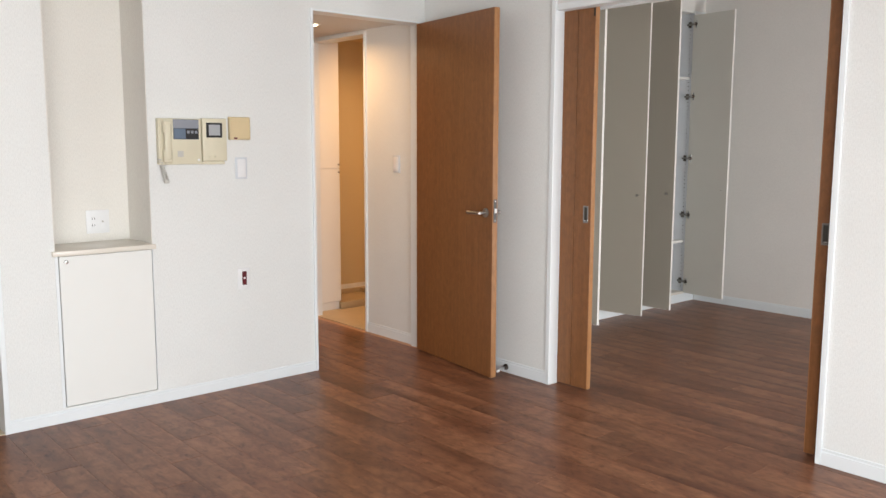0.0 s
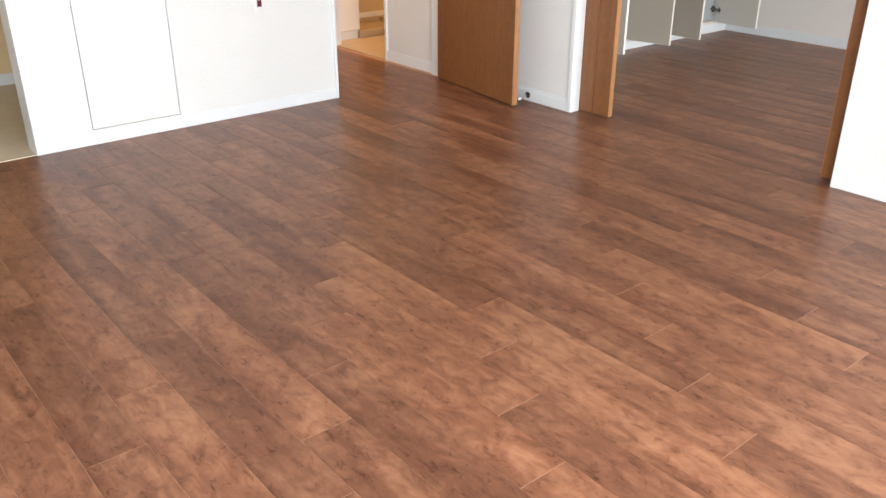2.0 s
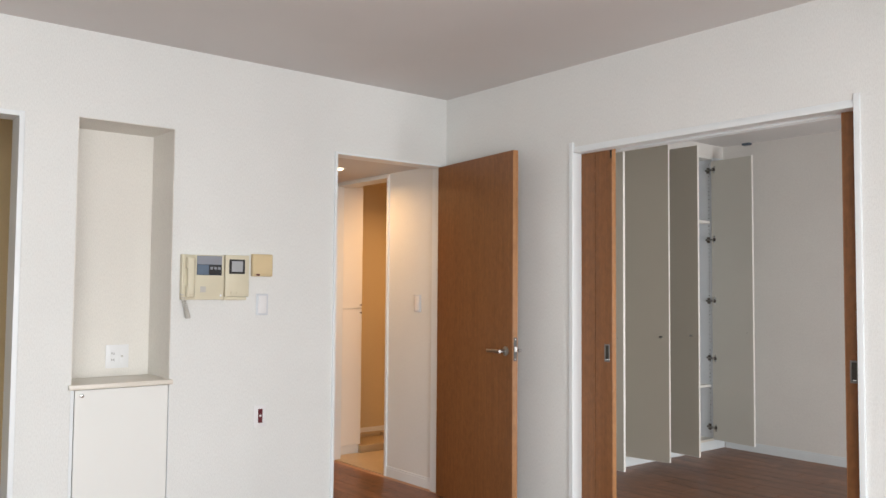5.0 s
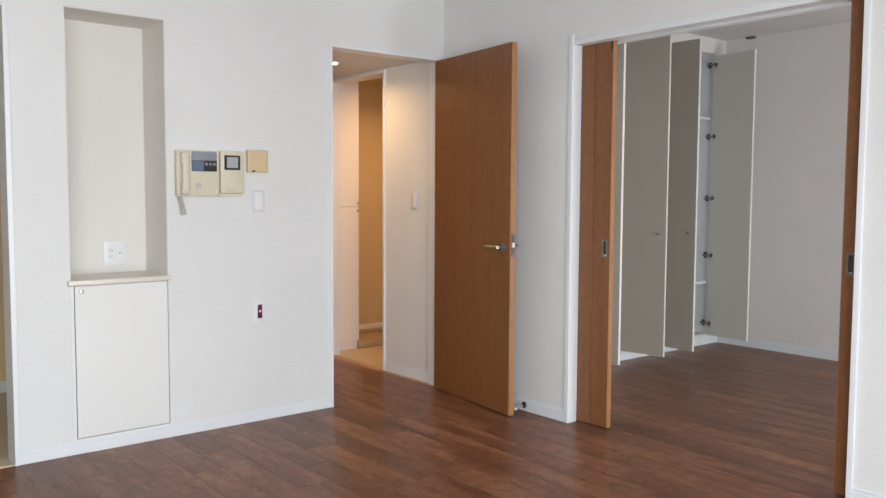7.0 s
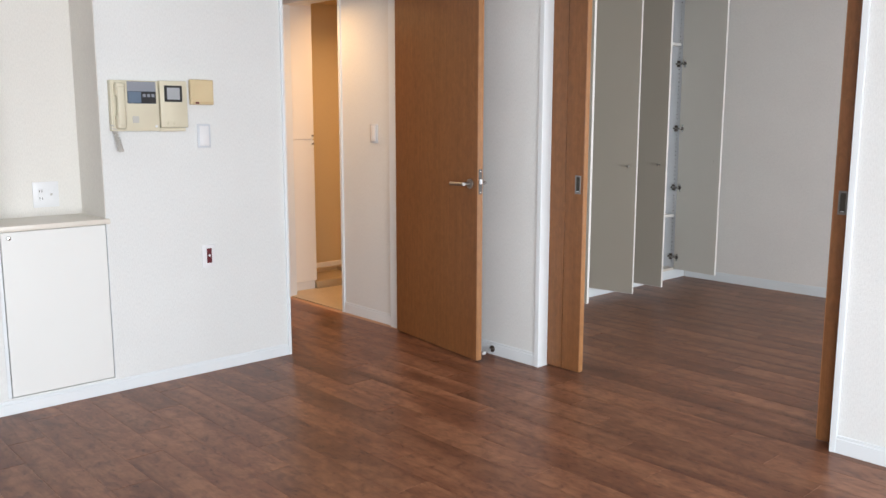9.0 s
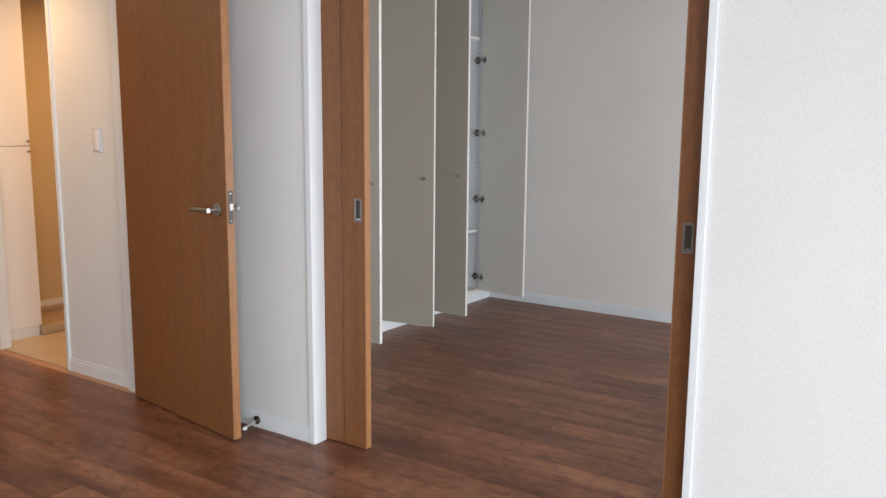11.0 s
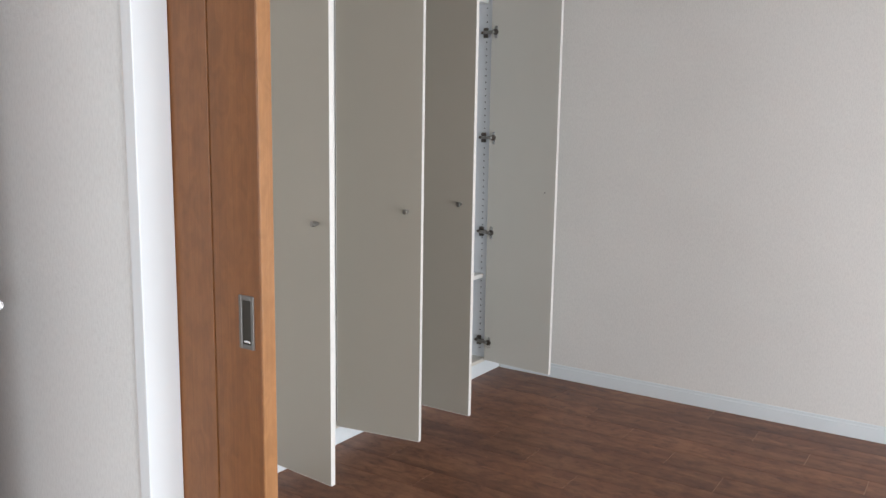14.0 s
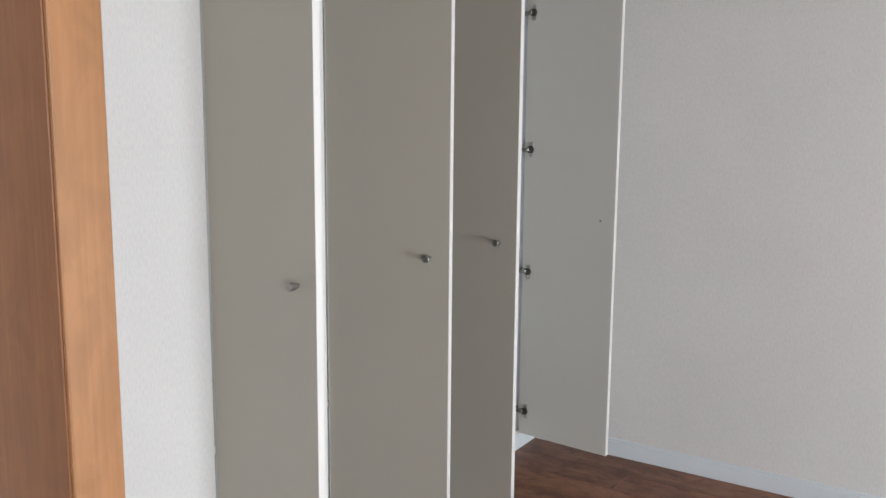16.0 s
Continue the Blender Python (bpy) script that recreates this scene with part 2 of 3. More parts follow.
# ---- building helpers ----
def box_into(bm, x0, x1, y0, y1, z0, z1, bevel=0.0, segments=1):
    made = bmesh.ops.create_cube(bm, size=1.0)["verts"]
    for v in made:
        v.co = Vector((x0 + (v.co.x + 0.5) * (x1 - x0), y0 + (v.co.y + 0.5) * (y1 - y0), z0 + (v.co.z + 0.5) * (z1 - z0)))
    if bevel:
        edges = list({e for v in made for e in v.link_edges})
        bmesh.ops.bevel(bm, geom=edges, offset=bevel, segments=segments, affect="EDGES", profile=0.5)
    return bm


def boxes(*rows, bevel=0.0, segments=1):
    bm = bmesh.new()
    for r in rows:
        box_into(bm, *r, bevel=bevel, segments=segments)
    return bm


def rod_into(bm, a, b, r0, r1=None, sides=16):
    a, b = Vector(a), Vector(b)
    m = Matrix.Translation((a + b) / 2) @ (b - a).to_track_quat("Z", "Y").to_matrix().to_4x4()
    bmesh.ops.create_cone(bm, cap_ends=True, segments=sides, radius1=r0, radius2=r0 if r1 is None else r1, depth=(b - a).length, matrix=m)
    return bm


def rod(a, b, r0, r1=None, sides=16, bevel=0.0):
    bm = rod_into(bmesh.new(), a, b, r0, r1, sides)
    if bevel:
        rims = [e for e in bm.edges if any(len(f.verts) > 4 for f in e.link_faces)]
        bmesh.ops.bevel(bm, geom=rims, offset=bevel, segments=2, affect="EDGES", profile=0.5)
    return bm


def tube(points, radius, sides=8):
    """A round bar swept along points."""
    bm = bmesh.new()
    pts = [Vector(p) for p in points]
    rings = []
    for i, p in enumerate(pts):
        d = (pts[min(i + 1, len(pts) - 1)] - pts[max(i - 1, 0)]).normalized()
        q = d.to_track_quat("Z", "Y")
        rings.append([bm.verts.new(p + q @ Vector((radius * math.cos(2 * math.pi * k / sides), radius * math.sin(2 * math.pi * k / sides), 0))) for k in range(sides)])
    for r0, r1 in zip(rings, rings[1:]):
        for k in range(sides):
            bm.faces.new((r0[k], r0[(k + 1) % sides], r1[(k + 1) % sides], r1[k]))
    bm.faces.new(rings[0][::-1])
    bm.faces.new(rings[-1])
    return bm


def mesh_of(name, bm, mat, smooth=True):
    bmesh.ops.recalc_face_normals(bm, faces=bm.faces[:])
    me = bpy.data.meshes.new(name)
    bm.to_mesh(me)
    bm.free()
    me.materials.append(mat)
    if smooth:
        me.shade_smooth()
        me.set_sharp_from_angle(angle=radians(35))
    return me


def part(name, bm, mat, parent, label=""):
    ob = new(name, mesh_of(name, bm, mat))
    ob.parent = parent
    return tagged(ob, label)


def thing(name, m, label, category, group=""):
    ob = new(name)
    ob.matrix_world = m
    ob.empty_display_size = 0.1
    return tagged(ob, label, category, group)


def structure(name, bm, mat, label, category="wall"):
    return tagged(new(name, mesh_of(name, bm, mat)), label, category, "", "structure")


def skirting(name, axis, face, a, b, out, top=0.072):
    """White skirting with a stepped top along a wall face; out: +1 or -1, the way it stands off."""
    bm = bmesh.new()
    for d, z0, z1 in ((0.009, 0.0, top - 0.014), (0.006, top - 0.014, top)):
        lo, hi = sorted((face, face + out * d))
        if axis == "x":
            box_into(bm, a, b, lo, hi, z0, z1, 0.0012)
        else:
            box_into(bm, lo, hi, a, b, z0, z1, 0.0012)
    return structure(name, bm, WHITE, "white skirting board with a stepped top edge", "baseboard")


# ---- large structure ----
H = 2.514
WEST = -6.9
EAST = 2.866
# wall with the shelf niche, the kitchen opening and the hall door
structure("wall_north", boxes(
    (WEST, -3.42, 0, 0.12, 0, H), (-3.42, -2.51, 0, 0.12, 2.070, H),
    (-2.51, -2.30, 0, 0.12, 0, H), (-2.30, -2.255, 0, 0.34, 0, H), (-1.786, -0.838, 0, 0.34, 0, H),
    (-2.255, -1.786, 0, 0.34, 2.095, H), (-2.255, -1.786, 0.30, 0.34, 0.0, 2.095),
    (-2.255, -1.786, 0, 0.30, 0.0, 0.070),
    (-0.838, -0.022, 0, 0.10, 2.074, H), (-0.022, 0.0, 0, 0.10, 0, H)), PAPER,
    "white embossed wallpaper wall with a recessed shelf niche")
# Thin lining added only to give the niche its bounce-warmed colour.
structure("wall_niche_lining", boxes((-2.251, -1.790, 0.296, 0.2995, 0.829, 2.091), (-2.2545, -2.251, 0.002, 0.2995, 0.829, 2.0945),
    (-1.790, -1.7865, 0.002, 0.2995, 0.829, 2.0945), (-2.251, -1.790, 0.002, 0.2995, 2.091, 2.0945)), PAPER_NICHE, "added lining of the wall niche, warm bounce in its cream colour")
# divider wall with pockets for the sliding doors
structure("wall_divider", boxes(
    (0, 0.045, -1.066, 0.10, 0, H), (0.115, 0.15, -1.066, 0.10, 0, H),
    (0, 0.045, SOUTH, -2.616, 0, H), (0.115, 0.15, SOUTH, -2.616, 0, H),
    (0, 0.15, -2.616, -1.066, 2.068, H), (0.045, 0.115, -0.10, 0.10, 0, H)), PAPER,
    "white embossed wallpaper wall between living room and bedroom")
structure("wall_east", boxes((EAST, EAST + 0.12, SOUTH, 0.42, 0, H)), PAPER_ROOM, "off-white textured wallpaper wall of the bedroom")
structure("wall_bedroom_north", boxes((0.15, 1.119, -0.20, -0.08, 0, H), (1.105, EAST, 0.34, 0.42, 0, H), (1.105, EAST, -0.198, 0.34, 2.411, H)), PAPER_ROOM,
          "off-white wallpaper wall beside the built-in closet")
structure("wall_south", boxes(
    (WEST, -5.45, SOUTH - 0.15, SOUTH, 0, H), (-1.25, 0.18, SOUTH - 0.15, SOUTH, 0, H), (1.92, EAST + 0.12, SOUTH - 0.15, SOUTH, 0, H),
    (-5.45, -1.25, SOUTH - 0.15, SOUTH, 2.15, H), (0.18, 1.92, SOUTH - 0.15, SOUTH, 1.00, H),
    (-5.45, -1.25, SOUTH - 0.15, SOUTH, 0, 0.12), (0.18, 1.92, SOUTH - 0.15, SOUTH, 0, 0.12)), PAPER, "white wall with window openings")
structure("wall_west", boxes((WEST - 0.12, WEST, SOUTH - 0.15, 1.7, 0, H)), PAPER, "white wallpaper wall closing the living room")
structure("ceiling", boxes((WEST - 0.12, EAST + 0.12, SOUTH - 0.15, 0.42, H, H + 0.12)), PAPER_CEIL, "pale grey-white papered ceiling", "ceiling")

# hall behind the open door
structure("wall_hall_east", boxes((0.0, 0.12, 0.10, 0.640, 0, 2.102), (0.0, 0.045, 1.305, 2.6, 0, 2.102), (0.0, 0.12, 0.640, 1.305, 2.078, 2.102)), PAPER,
          "white wallpaper wall of the hallway")
structure("wall_hall_west", boxes((-0.96, -0.84, 0.34, 2.6, 0, 2.102)), PAPER, "white wallpaper wall of the hallway")
structure("wall_hall_north", boxes((-0.97, 0.12, 2.6, 2.7, 0, 2.102)), PAPER, "white wallpaper wall at the hallway's end")
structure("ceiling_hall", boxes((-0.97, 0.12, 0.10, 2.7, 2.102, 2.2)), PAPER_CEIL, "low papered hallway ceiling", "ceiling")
structure("wall_washroom_north", boxes((0.045, 1.7, 1.9, 2.0, 0, 2.2)), PAPER_BEIGE, "beige wallpaper wall of the washroom")
structure("wall_washroom_east", boxes((1.6, 1.7, 0.55, 1.9, 0, 2.2)), PAPER_BEIGE, "beige wallpaper wall of the washroom")
structure("wall_washroom_south", boxes((0.12, 1.7, 0.45, 0.55, 0, 2.2)), PAPER_BEIGE, "beige wallpaper wall of the washroom")
structure("ceiling_washroom", boxes((0.12, 1.7, 0.45, 2.0, 2.2, 2.3)), PAPER_BEIGE, "beige washroom ceiling", "ceiling")
structure("floor_washroom", boxes((0.004, 1.7, 0.55, 2.0, -0.02, 0.004)), TILE, "beige washroom floor", "floor")

# kitchen seen through its opening
structure("wall_kitchen_north", boxes((WEST, -0.97, 1.55, 1.7, 0, H)), PAPER_KITCHEN, "beige kitchen wall, warm light in its colour")
structure("wall_kitchen_east", boxes((-1.5, -0.97, 0.34, 1.55, 0, H)), PAPER_KITCHEN, "beige kitchen wall, warm light in its colour")
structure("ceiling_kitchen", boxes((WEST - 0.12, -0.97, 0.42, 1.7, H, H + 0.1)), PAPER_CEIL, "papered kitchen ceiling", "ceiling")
structure("floor_kitchen", boxes((-3.42, -2.51, 0.0, 0.12, -0.02, 0.004), (WEST, -0.97, 0.12, 1.55, -0.02, 0.004)), KITCHEN_TILE, "cream stone-look kitchen floor", "floor")

# trim
structure("trim_kitchen_opening", boxes((-2.512, -2.489, -0.012, 0.125, 0, 2.085), (-3.442, -3.418, -0.012, 0.125, 0, 2.085), (-3.418, -2.512, -0.010, 0.125, 2.060, 2.083), bevel=0.0015), WHITE,
          "white painted frame of the kitchen opening", "trim")
structure("door_frame_hall", boxes((-0.840, -0.822, -0.012, 0.105, 0, 2.086), (-0.030, -0.022, -0.012, 0.105, 0, 2.086), (-0.822, -0.030, -0.010, 0.105, 2.072, 2.084), bevel=0.0015), WHITE,
          "white painted hall door frame", "door frame")
structure("opening_frame_sliding", boxes(
    (-0.012, 0.061, -1.094, -1.066, 0, 2.090), (-0.012, 0.061, -2.616, -2.592, 0, 2.090),
    (-0.006, 0.061, -2.592, -1.094, 2.034, 2.058), (0.0, 0.061, -2.592, -1.094, 2.058, 2.068),
    (0.104, 0.158, -1.094, -1.066, 0, 2.090), (0.104, 0.158, -2.616, -2.592, 0, 2.090), (0.104, 0.158, -2.592, -1.094, 2.034, 2.068), bevel=0.0015), WHITE,
    "white painted frame of the sliding door opening", "door frame")
structure("washroom_frame", boxes((-0.012, 0.125, 0.622, 0.645, 0, 2.09), (-0.012, 0.050, 1.296, 1.316, 0, 2.09), (-0.010, 0.125, 0.645, 1.296, 2.072, 2.088), bevel=0.0015), WHITE,
          "white painted washroom door frame", "door frame")

skirting("baseboard_north", "x", 0.0, -2.489, -0.840, -1, 0.062)
skirting("baseboard_divider", "y", 0.0, -1.066, -0.012, -1)
skirting("baseboard_divider_south", "y", 0.0, SOUTH, -2.616, -1)
skirting("baseboard_east", "y", EAST, SOUTH, -0.205, -1)
skirting("baseboard_hall", "y", 0.0, 0.105, 0.622, -1)
skirting("baseboard_bedroom_north", "x", -0.20, 0.15, 1.103, -1)
skirting("baseboard_kitchen", "x", 1.55, WEST, -1.5, -1)


# ---- doors ----
def lever_handle(parent, side):
    """Round rose and a straight round lever that points back to the hinges; side: -1 or +1 face."""
    y0 = side * 0.018
    bm = rod((0.752, y0, 0.942), (0.752, y0 + side * 0.009, 0.942), 0.026, sides=28, bevel=0.0015)
    part("rose", bm, STEEL, parent, "round satin steel rose")
    pts = [(0.752, y0, 0.942), (0.752, y0 + side * 0.040, 0.942)]
    bm = tube(pts + [(0.752, y0 + side * 0.052, 0.942)], 0.0085, 14)
    rod_into(bm, (0.764, y0 + side * 0.052, 0.942), (0.642, y0 + side * 0.052, 0.940), 0.0095, sides=18)
    part("lever", bm, LEVER, parent, "polished straight lever")


hall_door = thing("hall_door", pose(-0.052, -0.006, 0.008, 0, 0, -97.9), "open orange-brown wood veneer hinged door", "door")
leaf = part("leaf", boxes((0.003, 0.810, -0.018, 0.018, 0, 2.06), bevel=0.0015), DOOR_WOOD, hall_door)
part("edge_band", boxes((0.8085, 0.8118, -0.0172, 0.0172, 0.001, 2.059), bevel=0.0008), EDGE_WOOD, hall_door, "edge veneer, paler for the light that falls on it")
lever_handle(hall_door, -1)
lever_handle(hall_door, 1)
plate = part("latch_plate", boxes((0.8110, 0.8135, -0.011, 0.011, 0.890, 1.019), bevel=0.001), LATCH, hall_door, "satin steel latch plate")
part("latch_bolt", boxes((0.8130, 0.8215, -0.0075, 0.0075, 0.942, 0.969), bevel=0.003, segments=2), WHITE_PLASTIC, plate, "white latch bolt")
for zz in (0.900, 1.009):
    part("screw", rod((0.8130, 0, zz), (0.8143, 0, zz), 0.0042, sides=12, bevel=0.0005), CHROME, plate)

stop = thing("door_stop", pose(-0.009, -0.762, 0.034), "chrome door stop on the skirting board", "door stop")
part("base", rod((0, 0, 0), (-0.006, 0, 0), 0.018, sides=20, bevel=0.001), DARK_METAL, stop)
part("shaft", rod((-0.006, 0, 0), (-0.095, -0.03, 0.0), 0.0065, sides=14), CHROME, stop)
part("tip", rod((-0.095, -0.03, 0.0), (-0.108, -0.0345, 0.0), 0.0085, 0.0075, sides=14), WHITE_PLASTIC, stop, "white rubber tip")


def flush_pull(parent, y, z, x, w=0.035, h=0.092):
    """Finger pull at the face x, which looks towards -x; its recess is shade in the colour."""
    bm = boxes((x - 0.0025, x + 0.004, y - w / 2, y - w / 2 + 0.007, z - h / 2, z + h / 2), (x - 0.0025, x + 0.004, y + w / 2 - 0.007, y + w / 2, z - h / 2, z + h / 2),
               (x - 0.0025, x + 0.004, y - w / 2 + 0.007, y + w / 2 - 0.007, z - h / 2, z - h / 2 + 0.008), (x - 0.0025, x + 0.004, y - w / 2 + 0.007, y + w / 2 - 0.007, z + h / 2 - 0.008, z + h / 2), bevel=0.0006)
    f = part("pull_frame", bm, PLATE, parent, "satin steel flush pull frame")
    # Cup lies flat; its dark colour gives the shade of a recess.
    part("pull_cup", boxes((x - 0.0006, x + 0.003, y - w / 2 + 0.007, y + w / 2 - 0.007, z - h / 2 + 0.008, z + h / 2 - 0.008)), CUP, f, "flat cup face, dark for the shade of a recess")
    # Added chrome strip for the reflection low in the cup.
    part("cup_reflection", boxes((x - 0.0012, x + 0.001, y - w / 2 + 0.010, y + w / 2 - 0.010, z - h / 2 + 0.010, z - h / 2 + 0.014), bevel=0.0006), CHROME, f, "bright strip for the reflection at the cup's foot")
    return f


left_leaf = thing("sliding_door", pose(0.0625, -1.303, 0.006), "orange-brown veneer sliding door pushed into its wall pocket", "sliding door", "sliding doors")
part("panel", boxes((0.0, 0.032, 0.1175, 0.95, 0, 2.045), bevel=0.0005), DOOR_WOOD, left_leaf)
part("stile", boxes((0.0, 0.032, 0.003, 0.113, 0, 2.045), bevel=0.0005), DOOR_WOOD, left_leaf)
part("joint_strip", boxes((0.006, 0.028, 0.113, 0.1175, 0.001, 2.044)), SHADOW_GAP, left_leaf, "dark joint between the boards")
part("edge_band", boxes((0.001, 0.031, 0.0, 0.0035, 0.001, 2.044), bevel=0.0008), EDGE_WOOD, left_leaf, "edge veneer, paler for the light that falls on it")
flush_pull(left_leaf, 0.035, 0.956, 0.0)
part("guide_notch", boxes((-0.001, 0.004, 0.003, 0.013, 1.985, 2.044)), SHADOW_GAP, left_leaf, "black guide fitting at the top")

right_leaf = thing("sliding_door", pose(0.0625, -2.508, 0.006), "orange-brown veneer sliding door pushed into its wall pocket", "sliding door", "sliding doors")
part("panel", boxes((0.0, 0.032, -0.85, -0.003, 0, 2.045), bevel=0.0015), DOOR_WOOD, right_leaf)
part("edge_band", boxes((0.001, 0.031, -0.0035, 0.0, 0.001, 2.044), bevel=0.0008), EDGE_WOOD, right_leaf, "edge veneer, paler for the light that falls on it")
flush_pull(right_leaf, -0.038, 0.960, 0.0)

wash_door = thing("washroom_door", pose(-0.028, 1.325, 0.008), "brown wood veneer washroom door standing open", "door")
part("leaf", boxes((-0.66, 0.0, -0.018, 0.018, 0, 2.06), bevel=0.0015), DOOR_WOOD, wash_door)
for zz in (0.24, 1.045, 1.845):
    part("hinge", boxes((-0.002, 0.022, -0.024, -0.018, zz - 0.03, zz + 0.03), bevel=0.001), STEEL, wash_door, "steel butt hinge")


# ---- built-in closet ----
closet = thing("closet", pose(0, 0, 0), "white built-in closet with tall doors standing open", "closet")
part("plinth", boxes((1.105, 2.864, -0.195, -0.177, 0.0, 0.076), bevel=0.001), WHITE, closet, "white plinth board")
sides = [(1.105, 1.123), (1.500, 1.518), (1.902, 1.920), (2.690, 2.708)]
for a, b in sides:
    part("side_panel", boxes((a, b, -0.196 if a < 1.2 else -0.210, 0.33, 0.076, 2.408), bevel=0.001), CLOSET_IN if a > 1.95 else MELAMINE, closet)
part("back_panel", boxes((1.105, 2.708, 0.33, 0.338, 0.076, 2.408)), CLOSET_IN, closet)
for (_, a), (b, _) in zip(sides, sides[1:]):
    part("bottom_board", boxes((a, b, -0.208, 0.33, 0.076, 0.094), bevel=0.001), SILL, closet, "cream bottom board")
    part("top_board", boxes((a, b, -0.208, 0.33, 2.390, 2.408), bevel=0.001), MELAMINE, closet)
    for z in (0.520, 1.868):
        part("shelf", boxes((a + 0.001, b - 0.001, -0.185, 0.325, z - 0.010, z + 0.010), bevel=0.001), MELAMINE, closet, "white shelf")
part("filler_strip", boxes((2.708, 2.865, -0.210, -0.192, 0.076, 2.408), bevel=0.001), WHITE, closet)
pins = bmesh.new()
for k in range(70):
    z = 0.14 + k * 0.032
    rod_into(pins, (2.6903, -0.174, z), (2.6893, -0.174, z), 0.0034, sides=8)
tagged(part("pin_holes", pins, SHADOW_GAP, closet, "rows of small shelf-pin holes"), kind="stuff")


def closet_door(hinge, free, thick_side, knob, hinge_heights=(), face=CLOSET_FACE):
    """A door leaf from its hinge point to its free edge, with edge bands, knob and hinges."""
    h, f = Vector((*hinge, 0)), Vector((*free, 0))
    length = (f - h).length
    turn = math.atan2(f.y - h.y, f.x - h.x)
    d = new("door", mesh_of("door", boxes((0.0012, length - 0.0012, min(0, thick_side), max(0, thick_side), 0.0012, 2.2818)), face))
    d.parent = closet
    d.matrix_basis = Matrix.Translation((hinge[0], hinge[1], 0.088)) @ Matrix.Rotation(turn, 4, "Z")
    lo, hi = sorted((0, thick_side))
    rim = boxes((length - 0.0012, length + 0.0004, lo, hi, 0, 2.283), (0.0, 0.0012, lo, hi, 0, 2.283), (0.0012, length - 0.0012, lo, hi, 0, 0.0012), (0.0012, length - 0.0012, lo, hi, 2.2818, 2.283))
    part("edge_band", rim, CLOSET_EDGE, d, "white edge band")
    outer = lo if knob < 0 else hi
    kx, kz = length - 0.055, 0.879
    bm = rod((kx, outer, kz), (kx, outer + knob * 0.010, kz), 0.0055, sides=14)
    rod_into(bm, (kx, outer + knob * 0.010, kz), (kx, outer + knob * 0.026, kz), 0.0085, 0.0095, sides=18)
    rod_into(bm, (kx, outer + knob * 0.026, kz), (kx, outer + knob * 0.0275, kz), 0.0095, 0.008, sides=18)
    part("knob", bm, STEEL, d, "small satin steel knob")
    inner = hi if knob < 0 else lo
    part("screw", rod((kx, inner, kz), (kx, inner - knob * 0.0015, kz), 0.0035, sides=10), DARK_METAL, d, "knob screw on the inner face")
    for z in hinge_heights:
        bm = boxes((0.022, 0.036, inner - 0.003, inner + 0.003, z - 0.117, z - 0.059), bevel=0.0005)
        part("hinge_wing", bm, CHROME, d, "nickel hinge wing")
        bm = rod((0.026, inner, z - 0.088), (0.026, inner - knob * 0.008, z - 0.088), 0.014, sides=16)
        part("hinge_cup", bm, DARK_METAL, d, "dark hinge cup")
    return d


HZ = (0.184, 0.747, 1.216, 1.720, 2.299)
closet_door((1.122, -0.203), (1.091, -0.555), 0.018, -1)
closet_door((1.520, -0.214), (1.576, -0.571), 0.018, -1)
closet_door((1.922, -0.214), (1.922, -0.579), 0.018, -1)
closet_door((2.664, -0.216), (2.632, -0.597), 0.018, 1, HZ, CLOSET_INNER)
for z in HZ:
    bm = boxes((2.652, 2.672, -0.236, -0.176, z - 0.007, z + 0.007), bevel=0.002)
    rod_into(bm, (2.650, -0.226, z), (2.668, -0.226, z), 0.008, sides=12)
    part("hinge_arm", bm, STEEL, closet, "nickel hinge arm")
    bm = boxes((2.672, 2.690, -0.200, -0.150, z - 0.007, z + 0.007), (2.678, 2.690, -0.184, -0.160, z - 0.024, z + 0.024), bevel=0.003, segments=2)
    part("hinge_plate", bm, DARK_METAL, closet, "dark cross-shaped hinge plate")
catch = thing("ceiling_catch", pose(2.838, -0.437, H), "small grey ceiling fitting", "fitting")
part("body", boxes((-0.02, 0.02, -0.035, 0.035, -0.018, 0), bevel=0.003, segments=2), BLUE_GREY, catch)

# ---- niche and its cabinet ----
sill = tagged(new("niche_sill", mesh_of("niche_sill", boxes((-2.268, -1.777, -0.026, 0.0, 0.805, 0.829), (-2.254, -1.787, 0.0, 0.299, 0.805, 0.829), bevel=0.003, segments=2), SILL)), "cream sill board at the bottom of the niche", "sill")
cab = thing("wall_cabinet", pose(-2.0145, 0, 0.070), "white flush cabinet door below the niche", "cabinet")
part("body", boxes((-0.239, 0.227, 0.024, 0.295, 0.001, 0.735)), SHADOW_GAP, cab, "cabinet interior, near-black for the shade at the gap")
door = part("door", boxes((-0.2215, 0.2215, -0.003, 0.016, 0.004, 0.731), bevel=0.0015), CABINET_WHITE, cab)
part("knob", rod((-0.192, -0.003, 0.706), (-0.192, -0.018, 0.706), 0.010, 0.008, sides=20, bevel=0.001), CHROME, door, "small chrome knob")
for x0, x1 in ((-0.2400, -0.2255), (0.2255, 0.2280)):
    part("face_frame", boxes((x0, x1, -0.0005, 0.016, 0.001, 0.735)), WHITE, cab)


